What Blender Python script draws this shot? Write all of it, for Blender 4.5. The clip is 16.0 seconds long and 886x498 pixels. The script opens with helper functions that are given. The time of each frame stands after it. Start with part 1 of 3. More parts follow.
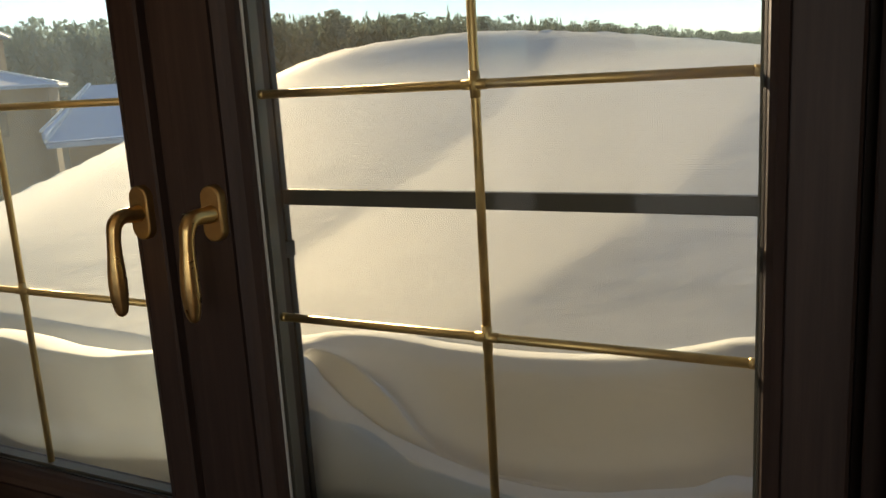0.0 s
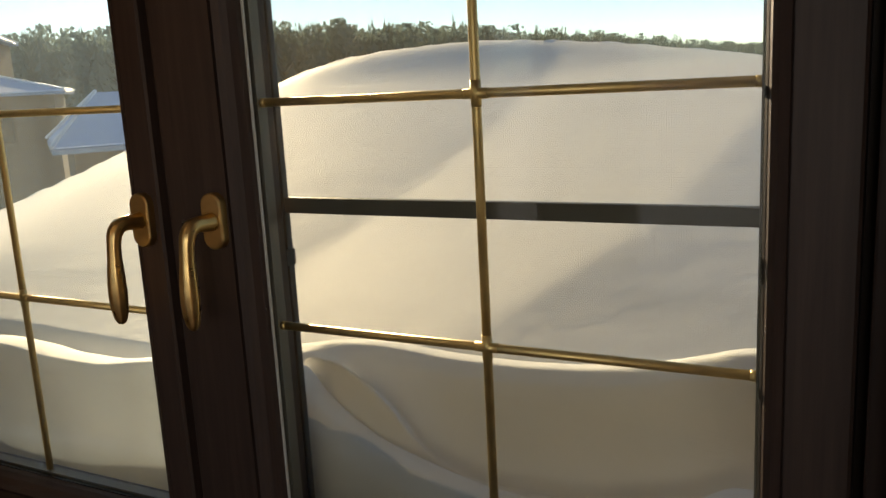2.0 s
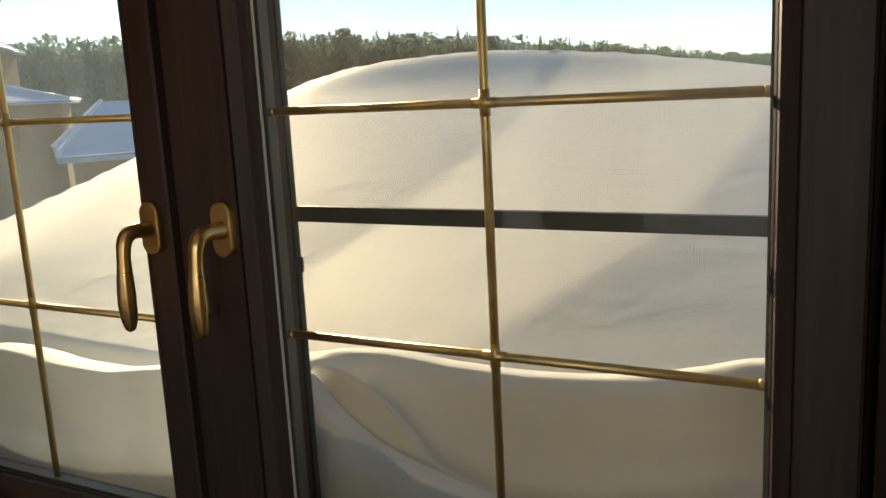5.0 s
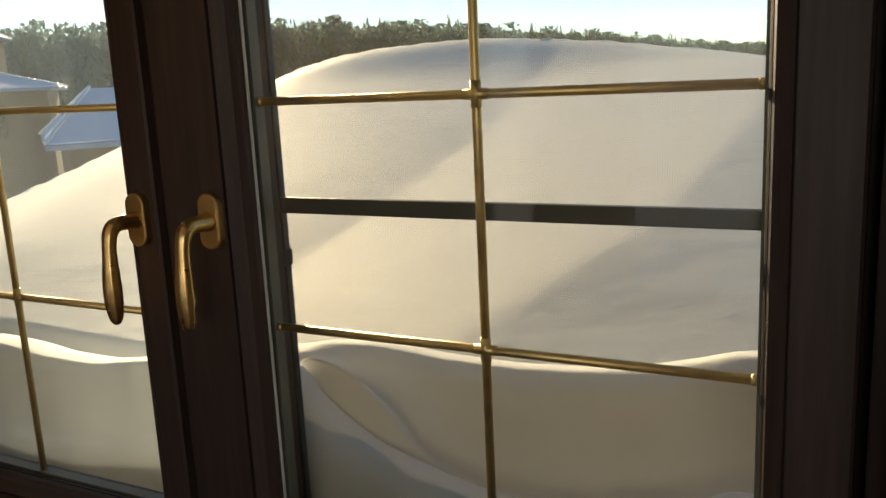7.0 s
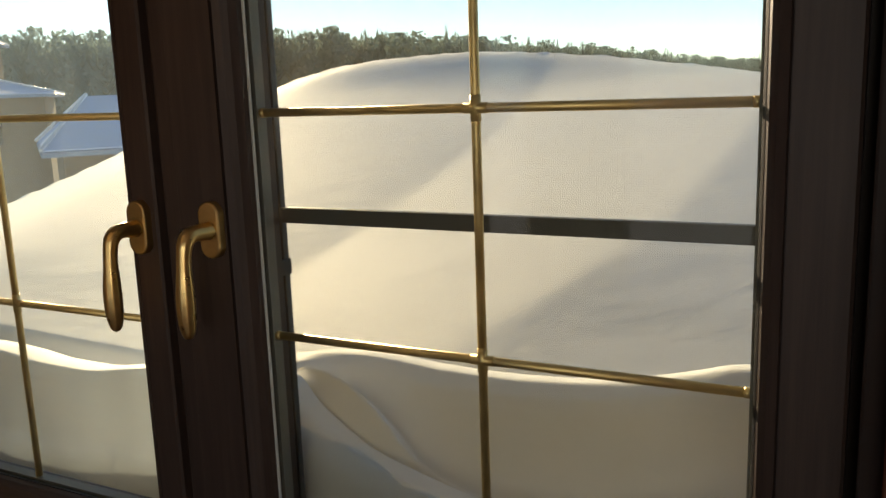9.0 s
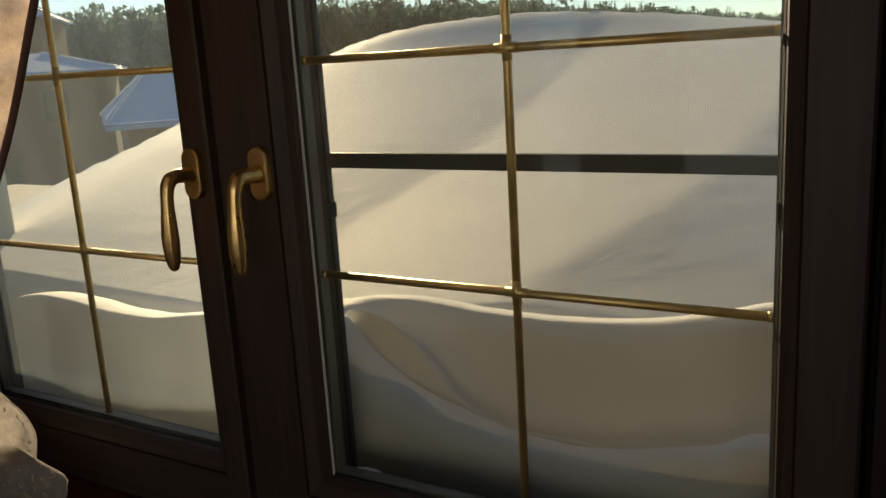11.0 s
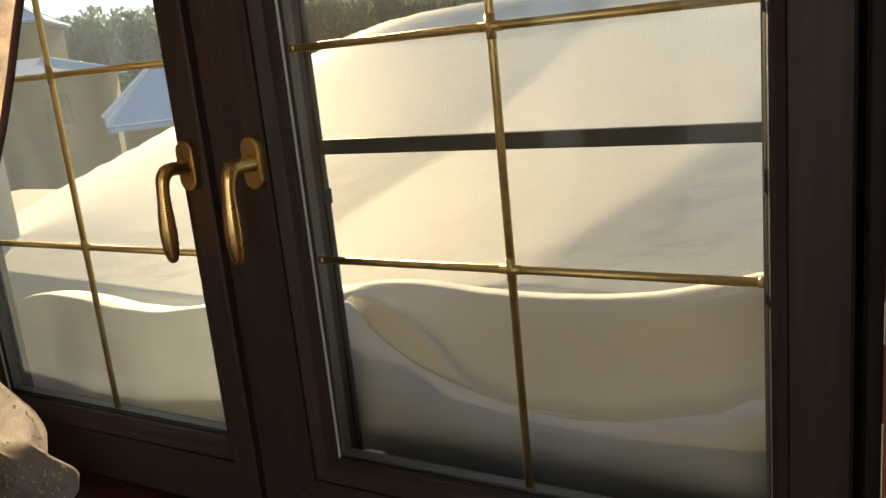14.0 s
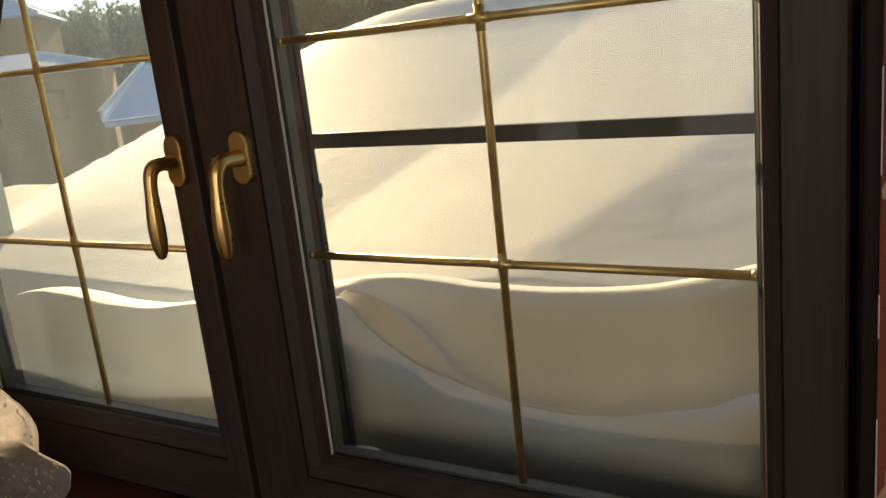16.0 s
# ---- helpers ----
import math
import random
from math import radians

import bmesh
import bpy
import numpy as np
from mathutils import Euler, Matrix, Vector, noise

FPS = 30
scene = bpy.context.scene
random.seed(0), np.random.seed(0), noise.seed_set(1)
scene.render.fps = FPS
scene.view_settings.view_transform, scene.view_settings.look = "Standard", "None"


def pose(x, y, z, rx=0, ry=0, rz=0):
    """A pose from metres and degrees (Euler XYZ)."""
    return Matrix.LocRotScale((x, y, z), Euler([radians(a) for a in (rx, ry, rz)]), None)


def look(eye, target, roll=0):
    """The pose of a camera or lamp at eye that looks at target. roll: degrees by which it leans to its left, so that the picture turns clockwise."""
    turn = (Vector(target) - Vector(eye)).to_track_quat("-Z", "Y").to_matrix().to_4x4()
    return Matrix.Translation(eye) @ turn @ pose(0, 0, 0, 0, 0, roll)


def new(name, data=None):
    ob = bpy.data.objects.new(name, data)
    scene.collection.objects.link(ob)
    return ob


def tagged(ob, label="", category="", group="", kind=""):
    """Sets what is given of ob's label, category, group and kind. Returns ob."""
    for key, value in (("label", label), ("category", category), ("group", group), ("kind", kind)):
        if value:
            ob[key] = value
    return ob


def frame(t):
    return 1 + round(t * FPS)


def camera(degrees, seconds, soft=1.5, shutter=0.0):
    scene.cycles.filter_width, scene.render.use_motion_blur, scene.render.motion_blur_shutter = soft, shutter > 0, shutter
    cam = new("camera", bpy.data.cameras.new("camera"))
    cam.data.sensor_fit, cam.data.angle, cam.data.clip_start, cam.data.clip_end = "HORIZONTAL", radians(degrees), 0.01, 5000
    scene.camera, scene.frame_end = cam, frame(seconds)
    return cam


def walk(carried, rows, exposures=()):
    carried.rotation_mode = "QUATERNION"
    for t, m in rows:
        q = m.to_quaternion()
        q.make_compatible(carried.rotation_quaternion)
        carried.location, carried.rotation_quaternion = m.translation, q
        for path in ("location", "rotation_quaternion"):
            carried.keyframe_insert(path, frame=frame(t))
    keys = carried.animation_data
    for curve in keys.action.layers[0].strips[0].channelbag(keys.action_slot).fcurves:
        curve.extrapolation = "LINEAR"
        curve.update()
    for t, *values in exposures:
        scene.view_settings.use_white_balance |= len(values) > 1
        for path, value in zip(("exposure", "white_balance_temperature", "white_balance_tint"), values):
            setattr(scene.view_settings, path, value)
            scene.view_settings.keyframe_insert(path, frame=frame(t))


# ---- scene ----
cam = camera(55.0, 16.0)
PATH = [
    (0, (0.387, -0.831, 1.498), (-0.523, 0.901, 1.084), -3.4),
    (0.5, (0.386, -0.826, 1.502), (-0.525, 0.905, 1.086), -3.5),
    (1, (0.388, -0.829, 1.5), (-0.522, 0.904, 1.092), -3.3),
    (1.5, (0.387, -0.825, 1.501), (-0.526, 0.906, 1.09), -3.2),
    (2, (0.389, -0.826, 1.498), (-0.53, 0.906, 1.104), -3.1),
    (2.5, (0.387, -0.825, 1.5), (-0.528, 0.908, 1.104), -3.1),
    (3, (0.391, -0.832, 1.503), (-0.522, 0.901, 1.097), -3.2),
    (3.5, (0.389, -0.832, 1.501), (-0.529, 0.901, 1.108), -3.1),
    (4, (0.387, -0.832, 1.498), (-0.541, 0.9, 1.127), -3.0),
    (6.5, (0.385, -0.827, 1.498), (-0.537, 0.907, 1.117), -2.9),
    (7, (0.381, -0.821, 1.501), (-0.526, 0.916, 1.101), -2.8),
    (7.5, (0.383, -0.826, 1.502), (-0.519, 0.915, 1.107), -2.3),
    (8, (0.382, -0.827, 1.502), (-0.513, 0.922, 1.123), -1.9),
    (8.2, (0.381, -0.83, 1.504), (-0.505, 0.923, 1.129), -1.8),
    (10.3, (0.387, -0.837, 1.486), (-0.588, 0.865, 1.096), -3.0),
    (10.5, (0.389, -0.842, 1.478), (-0.611, 0.843, 1.078), -2.9),
    (11, (0.427, -0.866, 1.475), (-0.584, 0.803, 1.034), -3.5),
    (11.5, (0.458, -0.87, 1.465), (-0.542, 0.802, 1.013), -4.3),
    (12, (0.46, -0.872, 1.463), (-0.545, 0.794, 1.002), -4.5),
    (12.5, (0.456, -0.868, 1.467), (-0.561, 0.789, 1.001), -4.6),
    (13, (0.449, -0.865, 1.466), (-0.57, 0.79, 0.995), -4.6),
    (13.5, (0.445, -0.865, 1.464), (-0.576, 0.789, 0.993), -5.0),
    (14, (0.446, -0.868, 1.466), (-0.578, 0.785, 1.001), -5.9),
    (14.5, (0.443, -0.854, 1.463), (-0.571, 0.8, 0.978), -6.7),
    (15, (0.445, -0.852, 1.465), (-0.561, 0.8, 0.955), -6.7),
    (15.5, (0.445, -0.853, 1.463), (-0.566, 0.799, 0.967), -6.3),
    (16, (0.448, -0.853, 1.465), (-0.573, 0.798, 0.982), -6.3),
]
walk(cam, [(t, look(eye, target, roll)) for t, eye, target, roll in PATH], [
    (t, stops, kelvin, tint)
    for t, stops, kelvin, tint in ((0.0, 1.31, 7950, 14), (3.0, 1.31, 7950, 14), (3.5, 1.46, 7800, 13), (4.2, 1.46, 7800, 13), (6.3, 1.46, 7800, 13), (7.0, 1.36, 7950, 14), (7.8, 1.46, 7800, 13), (8.2, 1.46, 7800, 13), (10.3, 1.33, 7800, 12), (10.5, 1.23, 7800, 12), (10.8, 1.08, 7950, 13), (11.0, 0.88, 8050, 13), (11.3, 1.01, 8250, 15), (11.6, 1.31, 8450, 15), (12.0, 1.54, 8450, 14), (12.5, 1.63, 8450, 14), (16.0, 1.63, 8450, 14))
])


# ---- world, sun, exposure ----
SUN_AZ, SUN_EL = -44.0, 14.0
world = bpy.data.worlds.new("world")
scene.world = world
world.use_nodes = True
wn = world.node_tree
sky = wn.nodes.new("ShaderNodeTexSky")
sky.sky_type, sky.sun_disc = "NISHITA", False
sky.sun_elevation, sky.sun_rotation = radians(SUN_EL), radians(SUN_AZ)
sky.altitude = 2500
sky.air_density, sky.dust_density, sky.ozone_density = 0.8, 0.12, 2.2
wn.links.new(sky.outputs[0], wn.nodes["Background"].inputs[0])
wn.nodes["Background"].inputs[1].default_value = 0.088
sun_to = Vector((math.sin(radians(SUN_AZ)) * math.cos(radians(SUN_EL)), math.cos(radians(SUN_AZ)) * math.cos(radians(SUN_EL)), math.sin(radians(SUN_EL))))
sun = new("sun", bpy.data.lights.new("sun", "SUN"))
sun.data.energy, sun.data.angle, sun.data.color = 3.2, radians(0.6), (1.0, 0.86, 0.66)
sun.matrix_world = look(sun_to * 50, (0, 0, 0))


# ---- materials ----
def principled(name, color, rough, metal=0.0):
    m = bpy.data.materials.new(name)
    m.use_nodes = True
    b = m.node_tree.nodes["Principled BSDF"]
    b.inputs["Base Color"].default_value = (*color, 1)
    b.inputs["Roughness"].default_value = rough
    b.inputs["Metallic"].default_value = metal
    return m, m.node_tree, b


def coords(nt, scale, kind="Object"):
    tc = nt.nodes.new("ShaderNodeTexCoord")
    mp = nt.nodes.new("ShaderNodeMapping")
    mp.inputs["Scale"].default_value = scale
    nt.links.new(tc.outputs[kind], mp.inputs["Vector"])
    return mp.outputs["Vector"]


def noise_tex(nt, vec, scale, detail=4.0, rough=0.55):
    n = nt.nodes.new("ShaderNodeTexNoise")
    n.inputs["Scale"].default_value, n.inputs["Detail"].default_value, n.inputs["Roughness"].default_value = scale, detail, rough
    nt.links.new(vec, n.inputs["Vector"])
    return n.outputs["Fac"]


def ramp(nt, fac, stops):
    r = nt.nodes.new("ShaderNodeValToRGB")
    while len(r.color_ramp.elements) < len(stops):
        r.color_ramp.elements.new(0.5)
    for e, (p, c) in zip(r.color_ramp.elements, stops):
        e.position, e.color = p, (*c, 1) if len(c) == 3 else c
    nt.links.new(fac, r.inputs["Fac"])
    return r.outputs["Color"]


def bump(nt, height, b, strength, dist, normal=None):
    n = nt.nodes.new("ShaderNodeBump")
    n.inputs["Strength"].default_value, n.inputs["Distance"].default_value = strength, dist
    nt.links.new(height, n.inputs["Height"])
    if normal:
        nt.links.new(normal, n.inputs["Normal"])
    nt.links.new(n.outputs["Normal"], b.inputs["Normal"])
    return n.outputs["Normal"]


def wood(name, dark, light, rough, along=2, coat=0.06):
    """Stained wood with grain along one axis."""
    m, nt, b = principled(name, dark, rough)
    s = [90.0, 90.0, 90.0]
    s[along] = 4.0
    v = coords(nt, s)
    g = noise_tex(nt, v, 1.0, 6, 0.65)
    big = noise_tex(nt, coords(nt, (3, 3, 3)), 1.0, 3)
    nt.links.new(ramp(nt, g, [(0.3, dark), (0.7, light)]), b.inputs["Base Color"])
    r = ramp(nt, big, [(0.3, (rough - 0.06,) * 3), (0.7, (rough + 0.1,) * 3)])
    nt.links.new(r, b.inputs["Roughness"])
    bump(nt, g, b, 0.15, 0.0006)
    b.inputs["Specular IOR Level"].default_value = 0.3
    b.inputs["Coat Weight"].default_value, b.inputs["Coat Roughness"].default_value = coat, 0.25
    return m


WOOD_V = wood("dark_stained_wood_upright", (0.031, 0.0200, 0.0165), (0.055, 0.0360, 0.0295), 0.5, 2)
WOOD_H = wood("dark_stained_wood_level", (0.031, 0.0200, 0.0165), (0.055, 0.0360, 0.0295), 0.5, 0)
SILL_WOOD = wood("red_brown_sill_wood", (0.045, 0.012, 0.008), (0.075, 0.020, 0.012), 0.35, 0, 0.35)


def brass(name, rough, color):
    m, nt, b = principled(name, color, rough, 1.0)
    g = noise_tex(nt, coords(nt, (60, 60, 60)), 1.0, 5)
    nt.links.new(ramp(nt, g, [(0.3, tuple(c * 0.8 for c in color)), (0.7, color)]), b.inputs["Base Color"])
    nt.links.new(ramp(nt, g, [(0.3, (rough - 0.05,) * 3), (0.75, (rough + 0.1,) * 3)]), b.inputs["Roughness"])
    return m


BRASS = brass("polished_brass", 0.30, (0.74, 0.52, 0.22))
BRASS_SATIN = brass("satin_brass", 0.40, (0.54, 0.37, 0.16))
BAR_BRASS = brass("brass_bar", 0.42, (0.70, 0.53, 0.26))
SEAM = principled("bare_seam_metal", (0.75, 0.77, 0.80), 0.3, 0.6)[0]
STEEL = principled("steel", (0.45, 0.45, 0.45), 0.3, 1.0)[0]
SPACER = principled("aluminium_spacer", (0.12, 0.12, 0.105), 0.5, 0.3)[0]
PALE_SEAL = principled("pale_grey_seal", (0.50, 0.51, 0.49), 0.5)[0]
RUBBER = principled("black_rubber_seal", (0.012, 0.012, 0.012), 0.6)[0]
GREY_METAL = principled("grey_brown_painted_aluminium", (0.045, 0.043, 0.040), 0.45)[0]


def glass_material(name, haze, mirror):
    """Clear glass, mirror gloss and a thin smeared sunlit film added as glare haze."""
    m = bpy.data.materials.new(name)
    m.use_nodes = True
    nt = m.node_tree
    nt.nodes.clear()
    out = nt.nodes.new("ShaderNodeOutputMaterial")
    clear = nt.nodes.new("ShaderNodeBsdfTransparent")
    clear.inputs["Color"].default_value = (0.968, 0.975, 0.935, 1)
    gloss = nt.nodes.new("ShaderNodeBsdfGlossy")
    gloss.inputs["Roughness"].default_value = 0.015
    lw = nt.nodes.new("ShaderNodeLayerWeight")
    lw.inputs["Blend"].default_value = 0.5
    powr, mad = nt.nodes.new("ShaderNodeMath"), nt.nodes.new("ShaderNodeMath")
    powr.operation, mad.operation = "POWER", "MULTIPLY_ADD"
    powr.inputs[1].default_value, mad.inputs[1].default_value, mad.inputs[2].default_value = 5.0, 0.9, mirror
    nt.links.new(lw.outputs["Facing"], powr.inputs[0])
    nt.links.new(powr.outputs[0], mad.inputs[0])
    mix = nt.nodes.new("ShaderNodeMixShader")
    nt.links.new(mad.outputs[0], mix.inputs[0])
    nt.links.new(clear.outputs[0], mix.inputs[1])
    nt.links.new(gloss.outputs[0], mix.inputs[2])
    film, veil = nt.nodes.new("ShaderNodeBsdfTranslucent"), nt.nodes.new("ShaderNodeMixShader")
    film.inputs["Color"].default_value = (0.70, 0.84, 0.92, 1)
    smear = noise_tex(nt, coords(nt, (9, 9, 2.5)), 1.0, 5, 0.6)
    specks = noise_tex(nt, coords(nt, (1, 1, 1)), 160, 2)
    both = nt.nodes.new("ShaderNodeMath")
    both.operation = "MULTIPLY"
    nt.links.new(ramp(nt, smear, [(0.3, (haze * 0.6,) * 3), (0.7, (haze * 1.4,) * 3)]), both.inputs[0])
    nt.links.new(ramp(nt, specks, [(0.62, (0.9,) * 3), (0.72, (2.0,) * 3)]), both.inputs[1])
    nt.links.new(both.outputs[0], veil.inputs[0])
    nt.links.new(mix.outputs[0], veil.inputs[1])
    nt.links.new(film.outputs[0], veil.inputs[2])
    nt.links.new(veil.outputs[0], out.inputs[0])
    return m


INNER_GLASS = glass_material("inner_window_glass", 0.0015, 0.018)
GLASS = glass_material("coated_window_glass", 0.0015, 0.004)
# stronger film here imitates the bluish veil of sun glare over the left casement
HAZY_GLASS = glass_material("hazy_window_glass", 0.045, 0.008)


def snow_material():
    m, nt, b = principled("wind_packed_snow", (0.86, 0.87, 0.88), 0.75)
    fine = noise_tex(nt, coords(nt, (1, 1, 1)), 260, 3)
    soft = noise_tex(nt, coords(nt, (6, 2.5, 6)), 2.2, 5, 0.5)
    nt.links.new(ramp(nt, soft, [(0.3, (0.82, 0.83, 0.84)), (0.7, (0.89, 0.89, 0.89))]), b.inputs["Base Color"])
    streak = noise_tex(nt, coords(nt, (5, 3, 26)), 1.6, 5, 0.6)
    crumb = noise_tex(nt, coords(nt, (1, 1, 1)), 38, 4, 0.6)
    n0 = bump(nt, streak, b, 0.22, 0.014)
    n0 = bump(nt, crumb, b, 0.12, 0.004, n0)
    n1 = bump(nt, soft, b, 0.10, 0.012, n0)
    bump(nt, fine, b, 0.25, 0.0015, n1)
    return m


SNOW = snow_material()


def mottled(name, c1, c2, rough, scale, depth=0.01):
    m, nt, b = principled(name, c1, rough)
    n = noise_tex(nt, coords(nt, (1, 1, 1)), scale, 6, 0.6)
    nt.links.new(ramp(nt, n, [(0.3, c1), (0.7, c2)]), b.inputs["Base Color"])
    bump(nt, n, b, 0.3, depth)
    return m


GROUND_SNOW = mottled("field_snow", (0.74, 0.77, 0.82), (0.84, 0.85, 0.87), 0.8, 0.15, 0.3)
# the blue of sky-lit shade is put into this snow's colour
BLUE_SHADED_SNOW = mottled("blue_shaded_roof_snow", (0.42, 0.54, 0.82), (0.58, 0.69, 0.90), 0.7, 1.5, 0.05)
ROOF_METAL = mottled("blue_grey_roof_metal", (0.13, 0.20, 0.34), (0.20, 0.28, 0.42), 0.35, 3.0)
PLASTER = mottled("pale_plaster", (0.62, 0.57, 0.50), (0.70, 0.65, 0.57), 0.85, 14.0, 0.003)
CLADDING = mottled("dark_timber_cladding", (0.018, 0.017, 0.016), (0.030, 0.028, 0.026), 0.8, 9.0, 0.004)
BRICK_WALL = mottled("brown_render", (0.13, 0.085, 0.055), (0.20, 0.14, 0.095), 0.85, 5.0)
DARK_GLASS = principled("dark_pane", (0.02, 0.025, 0.03), 0.08)[0]


def thin_material(name, dark, light, scale, through_share):
    """Needles or threads that let some of the low sun through."""
    m = bpy.data.materials.new(name)
    m.use_nodes = True
    nt = m.node_tree
    nt.nodes.clear()
    out, mix = nt.nodes.new("ShaderNodeOutputMaterial"), nt.nodes.new("ShaderNodeMixShader")
    dif, tra = nt.nodes.new("ShaderNodeBsdfDiffuse"), nt.nodes.new("ShaderNodeBsdfTranslucent")
    col = ramp(nt, noise_tex(nt, coords(nt, (1, 1, 1)), scale, 5), [(0.3, dark), (0.7, light)])
    nt.links.new(col, dif.inputs["Color"])
    nt.links.new(col, tra.inputs["Color"])
    mix.inputs[0].default_value = through_share
    nt.links.new(dif.outputs[0], mix.inputs[1])
    nt.links.new(tra.outputs[0], mix.inputs[2])
    nt.links.new(mix.outputs[0], out.inputs[0])
    return m


# needle colour paled to carry the bright haze in front of the woods
NEEDLES = thin_material("haze_paled_needles", (0.13, 0.185, 0.18), (0.22, 0.30, 0.285), 0.5, 0.45)


def weave_material(cover):
    """Threads too fine to tell apart: mostly open, the rest as the net's thread."""
    m = thin_material("sheer_net_weave", (0.36, 0.32, 0.24), (0.44, 0.39, 0.29), 30.0, 0.70)
    nt = m.node_tree
    out = next(n for n in nt.nodes if n.type == "OUTPUT_MATERIAL")
    thread = out.inputs[0].links[0].from_socket
    holes, mix = nt.nodes.new("ShaderNodeBsdfTransparent"), nt.nodes.new("ShaderNodeMixShader")
    mix.inputs[0].default_value = cover
    nt.links.new(holes.outputs[0], mix.inputs[1])
    nt.links.new(thread, mix.inputs[2])
    nt.links.new(mix.outputs[0], out.inputs[0])
    return m


WEAVE = weave_material(0.05)
NET = thin_material("pale_net_thread", (0.36, 0.32, 0.24), (0.44, 0.39, 0.29), 30.0, 0.70)
BARK = mottled("bark", (0.06, 0.045, 0.035), (0.11, 0.085, 0.065), 0.9, 4.0)
CEILING_PAINT = mottled("ceiling_paint", (0.70, 0.67, 0.62), (0.78, 0.75, 0.70), 0.9, 9.0, 0.001)
FLOOR_WOOD = wood("floor_boards", (0.14, 0.075, 0.04), (0.24, 0.14, 0.08), 0.4, 1)


def wallpaper_material():
    m, nt, b = principled("red_wallpaper", (0.21, 0.045, 0.026), 0.75)
    v = coords(nt, (1, 1, 1))
    cloth = noise_tex(nt, v, 420, 3)
    blotch = noise_tex(nt, v, 7, 4)
    mixed = nt.nodes.new("ShaderNodeMath")
    mixed.operation = "ADD"
    nt.links.new(cloth, mixed.inputs[0])
    nt.links.new(blotch, mixed.inputs[1])
    nt.links.new(ramp(nt, mixed.outputs[0], [(0.75, (0.17, 0.032, 0.018)), (1.0, (0.24, 0.055, 0.032))]), b.inputs["Base Color"])
    bump(nt, cloth, b, 0.2, 0.0006)
    return m


WALLPAPER = wallpaper_material()
ROOM_PAPER = mottled("beige_room_paper", (0.38, 0.29, 0.22), (0.46, 0.36, 0.28), 0.8, 40, 0.001)
MOTIF = mottled("beige_wallpaper_print", (0.42, 0.27, 0.17), (0.52, 0.35, 0.23), 0.7, 300, 0.0004)


def lace_material(name, color, cover, scale=60, depth=0.8):
    m = bpy.data.materials.new(name)
    m.use_nodes = True
    nt = m.node_tree
    nt.nodes.clear()
    out = nt.nodes.new("ShaderNodeOutputMaterial")
    dif, tra, cle = (nt.nodes.new("ShaderNodeBsdf" + k) for k in ("Diffuse", "Translucent", "Transparent"))
    v = coords(nt, (1, 1, 1))
    n = noise_tex(nt, v, scale, 3)
    col = ramp(nt, n, [(0.35, tuple(c * depth for c in color)), (0.65, color)])
    nt.links.new(col, dif.inputs["Color"])
    nt.links.new(col, tra.inputs["Color"])
    one, two = nt.nodes.new("ShaderNodeMixShader"), nt.nodes.new("ShaderNodeMixShader")
    one.inputs[0].default_value = 0.55
    nt.links.new(dif.outputs[0], one.inputs[1])
    nt.links.new(tra.outputs[0], one.inputs[2])
    weave = noise_tex(nt, v, 900, 2)
    nt.links.new(ramp(nt, weave, [(0.35, (cover - 0.2,) * 3), (0.65, (cover + 0.12,) * 3)]), two.inputs[0])
    nt.links.new(cle.outputs[0], two.inputs[1])
    nt.links.new(one.outputs[0], two.inputs[2])
    nt.links.new(two.outputs[0], out.inputs[0])
    return m


LACE = lace_material("pale_organza", (0.66, 0.61, 0.54), 0.66)
DRAPE = lace_material("beige_brown_drape", (0.66, 0.52, 0.40), 0.88, 22, 0.35)
DRAPE_EDGE = mottled("brown_drape_border", (0.09, 0.045, 0.03), (0.14, 0.07, 0.05), 0.85, 60, 0.001)
STITCH = mottled("cream_embroidery", (0.62, 0.52, 0.34), (0.70, 0.60, 0.42), 0.6, 200, 0.0005)


# ---- mesh tools ----
def mesh_of(name, bm, material, smooth=False):
    me = bpy.data.meshes.new(name)
    bm.normal_update()
    bm.to_mesh(me)
    bm.free()
    me.materials.append(material)
    if smooth:
        me.polygons.foreach_set("use_smooth", [True] * len(me.polygons))
    return me


def part(name, bm, material, parent, label="", smooth=False):
    ob = new(name, mesh_of(name, bm, material, smooth))
    ob.parent = parent
    return tagged(ob, label)


def thing(name, label, category, group="", kind="", at=(0, 0, 0)):
    ob = new(name)
    ob.empty_display_size = 0.05
    ob.location = at
    return tagged(ob, label, category, group, kind)


def box(x0, x1, y0, y1, z0, z1, bevel=0.0, bm=None):
    bm = bm or bmesh.new()
    ids = [bm.verts.new((x, y, z)) for x in (x0, x1) for y in (y0, y1) for z in (z0, z1)]
    faces = [bm.faces.new([ids[i] for i in f]) for f in ((0, 1, 3, 2), (4, 6, 7, 5), (0, 4, 5, 1), (2, 3, 7, 6), (0, 2, 6, 4), (1, 5, 7, 3))]
    bmesh.ops.recalc_face_normals(bm, faces=faces)
    if bevel:
        edges = list({e for f in faces for e in f.edges})
        bmesh.ops.bevel(bm, geom=edges, offset=bevel, segments=2, affect="EDGES", profile=0.6)
    return bm


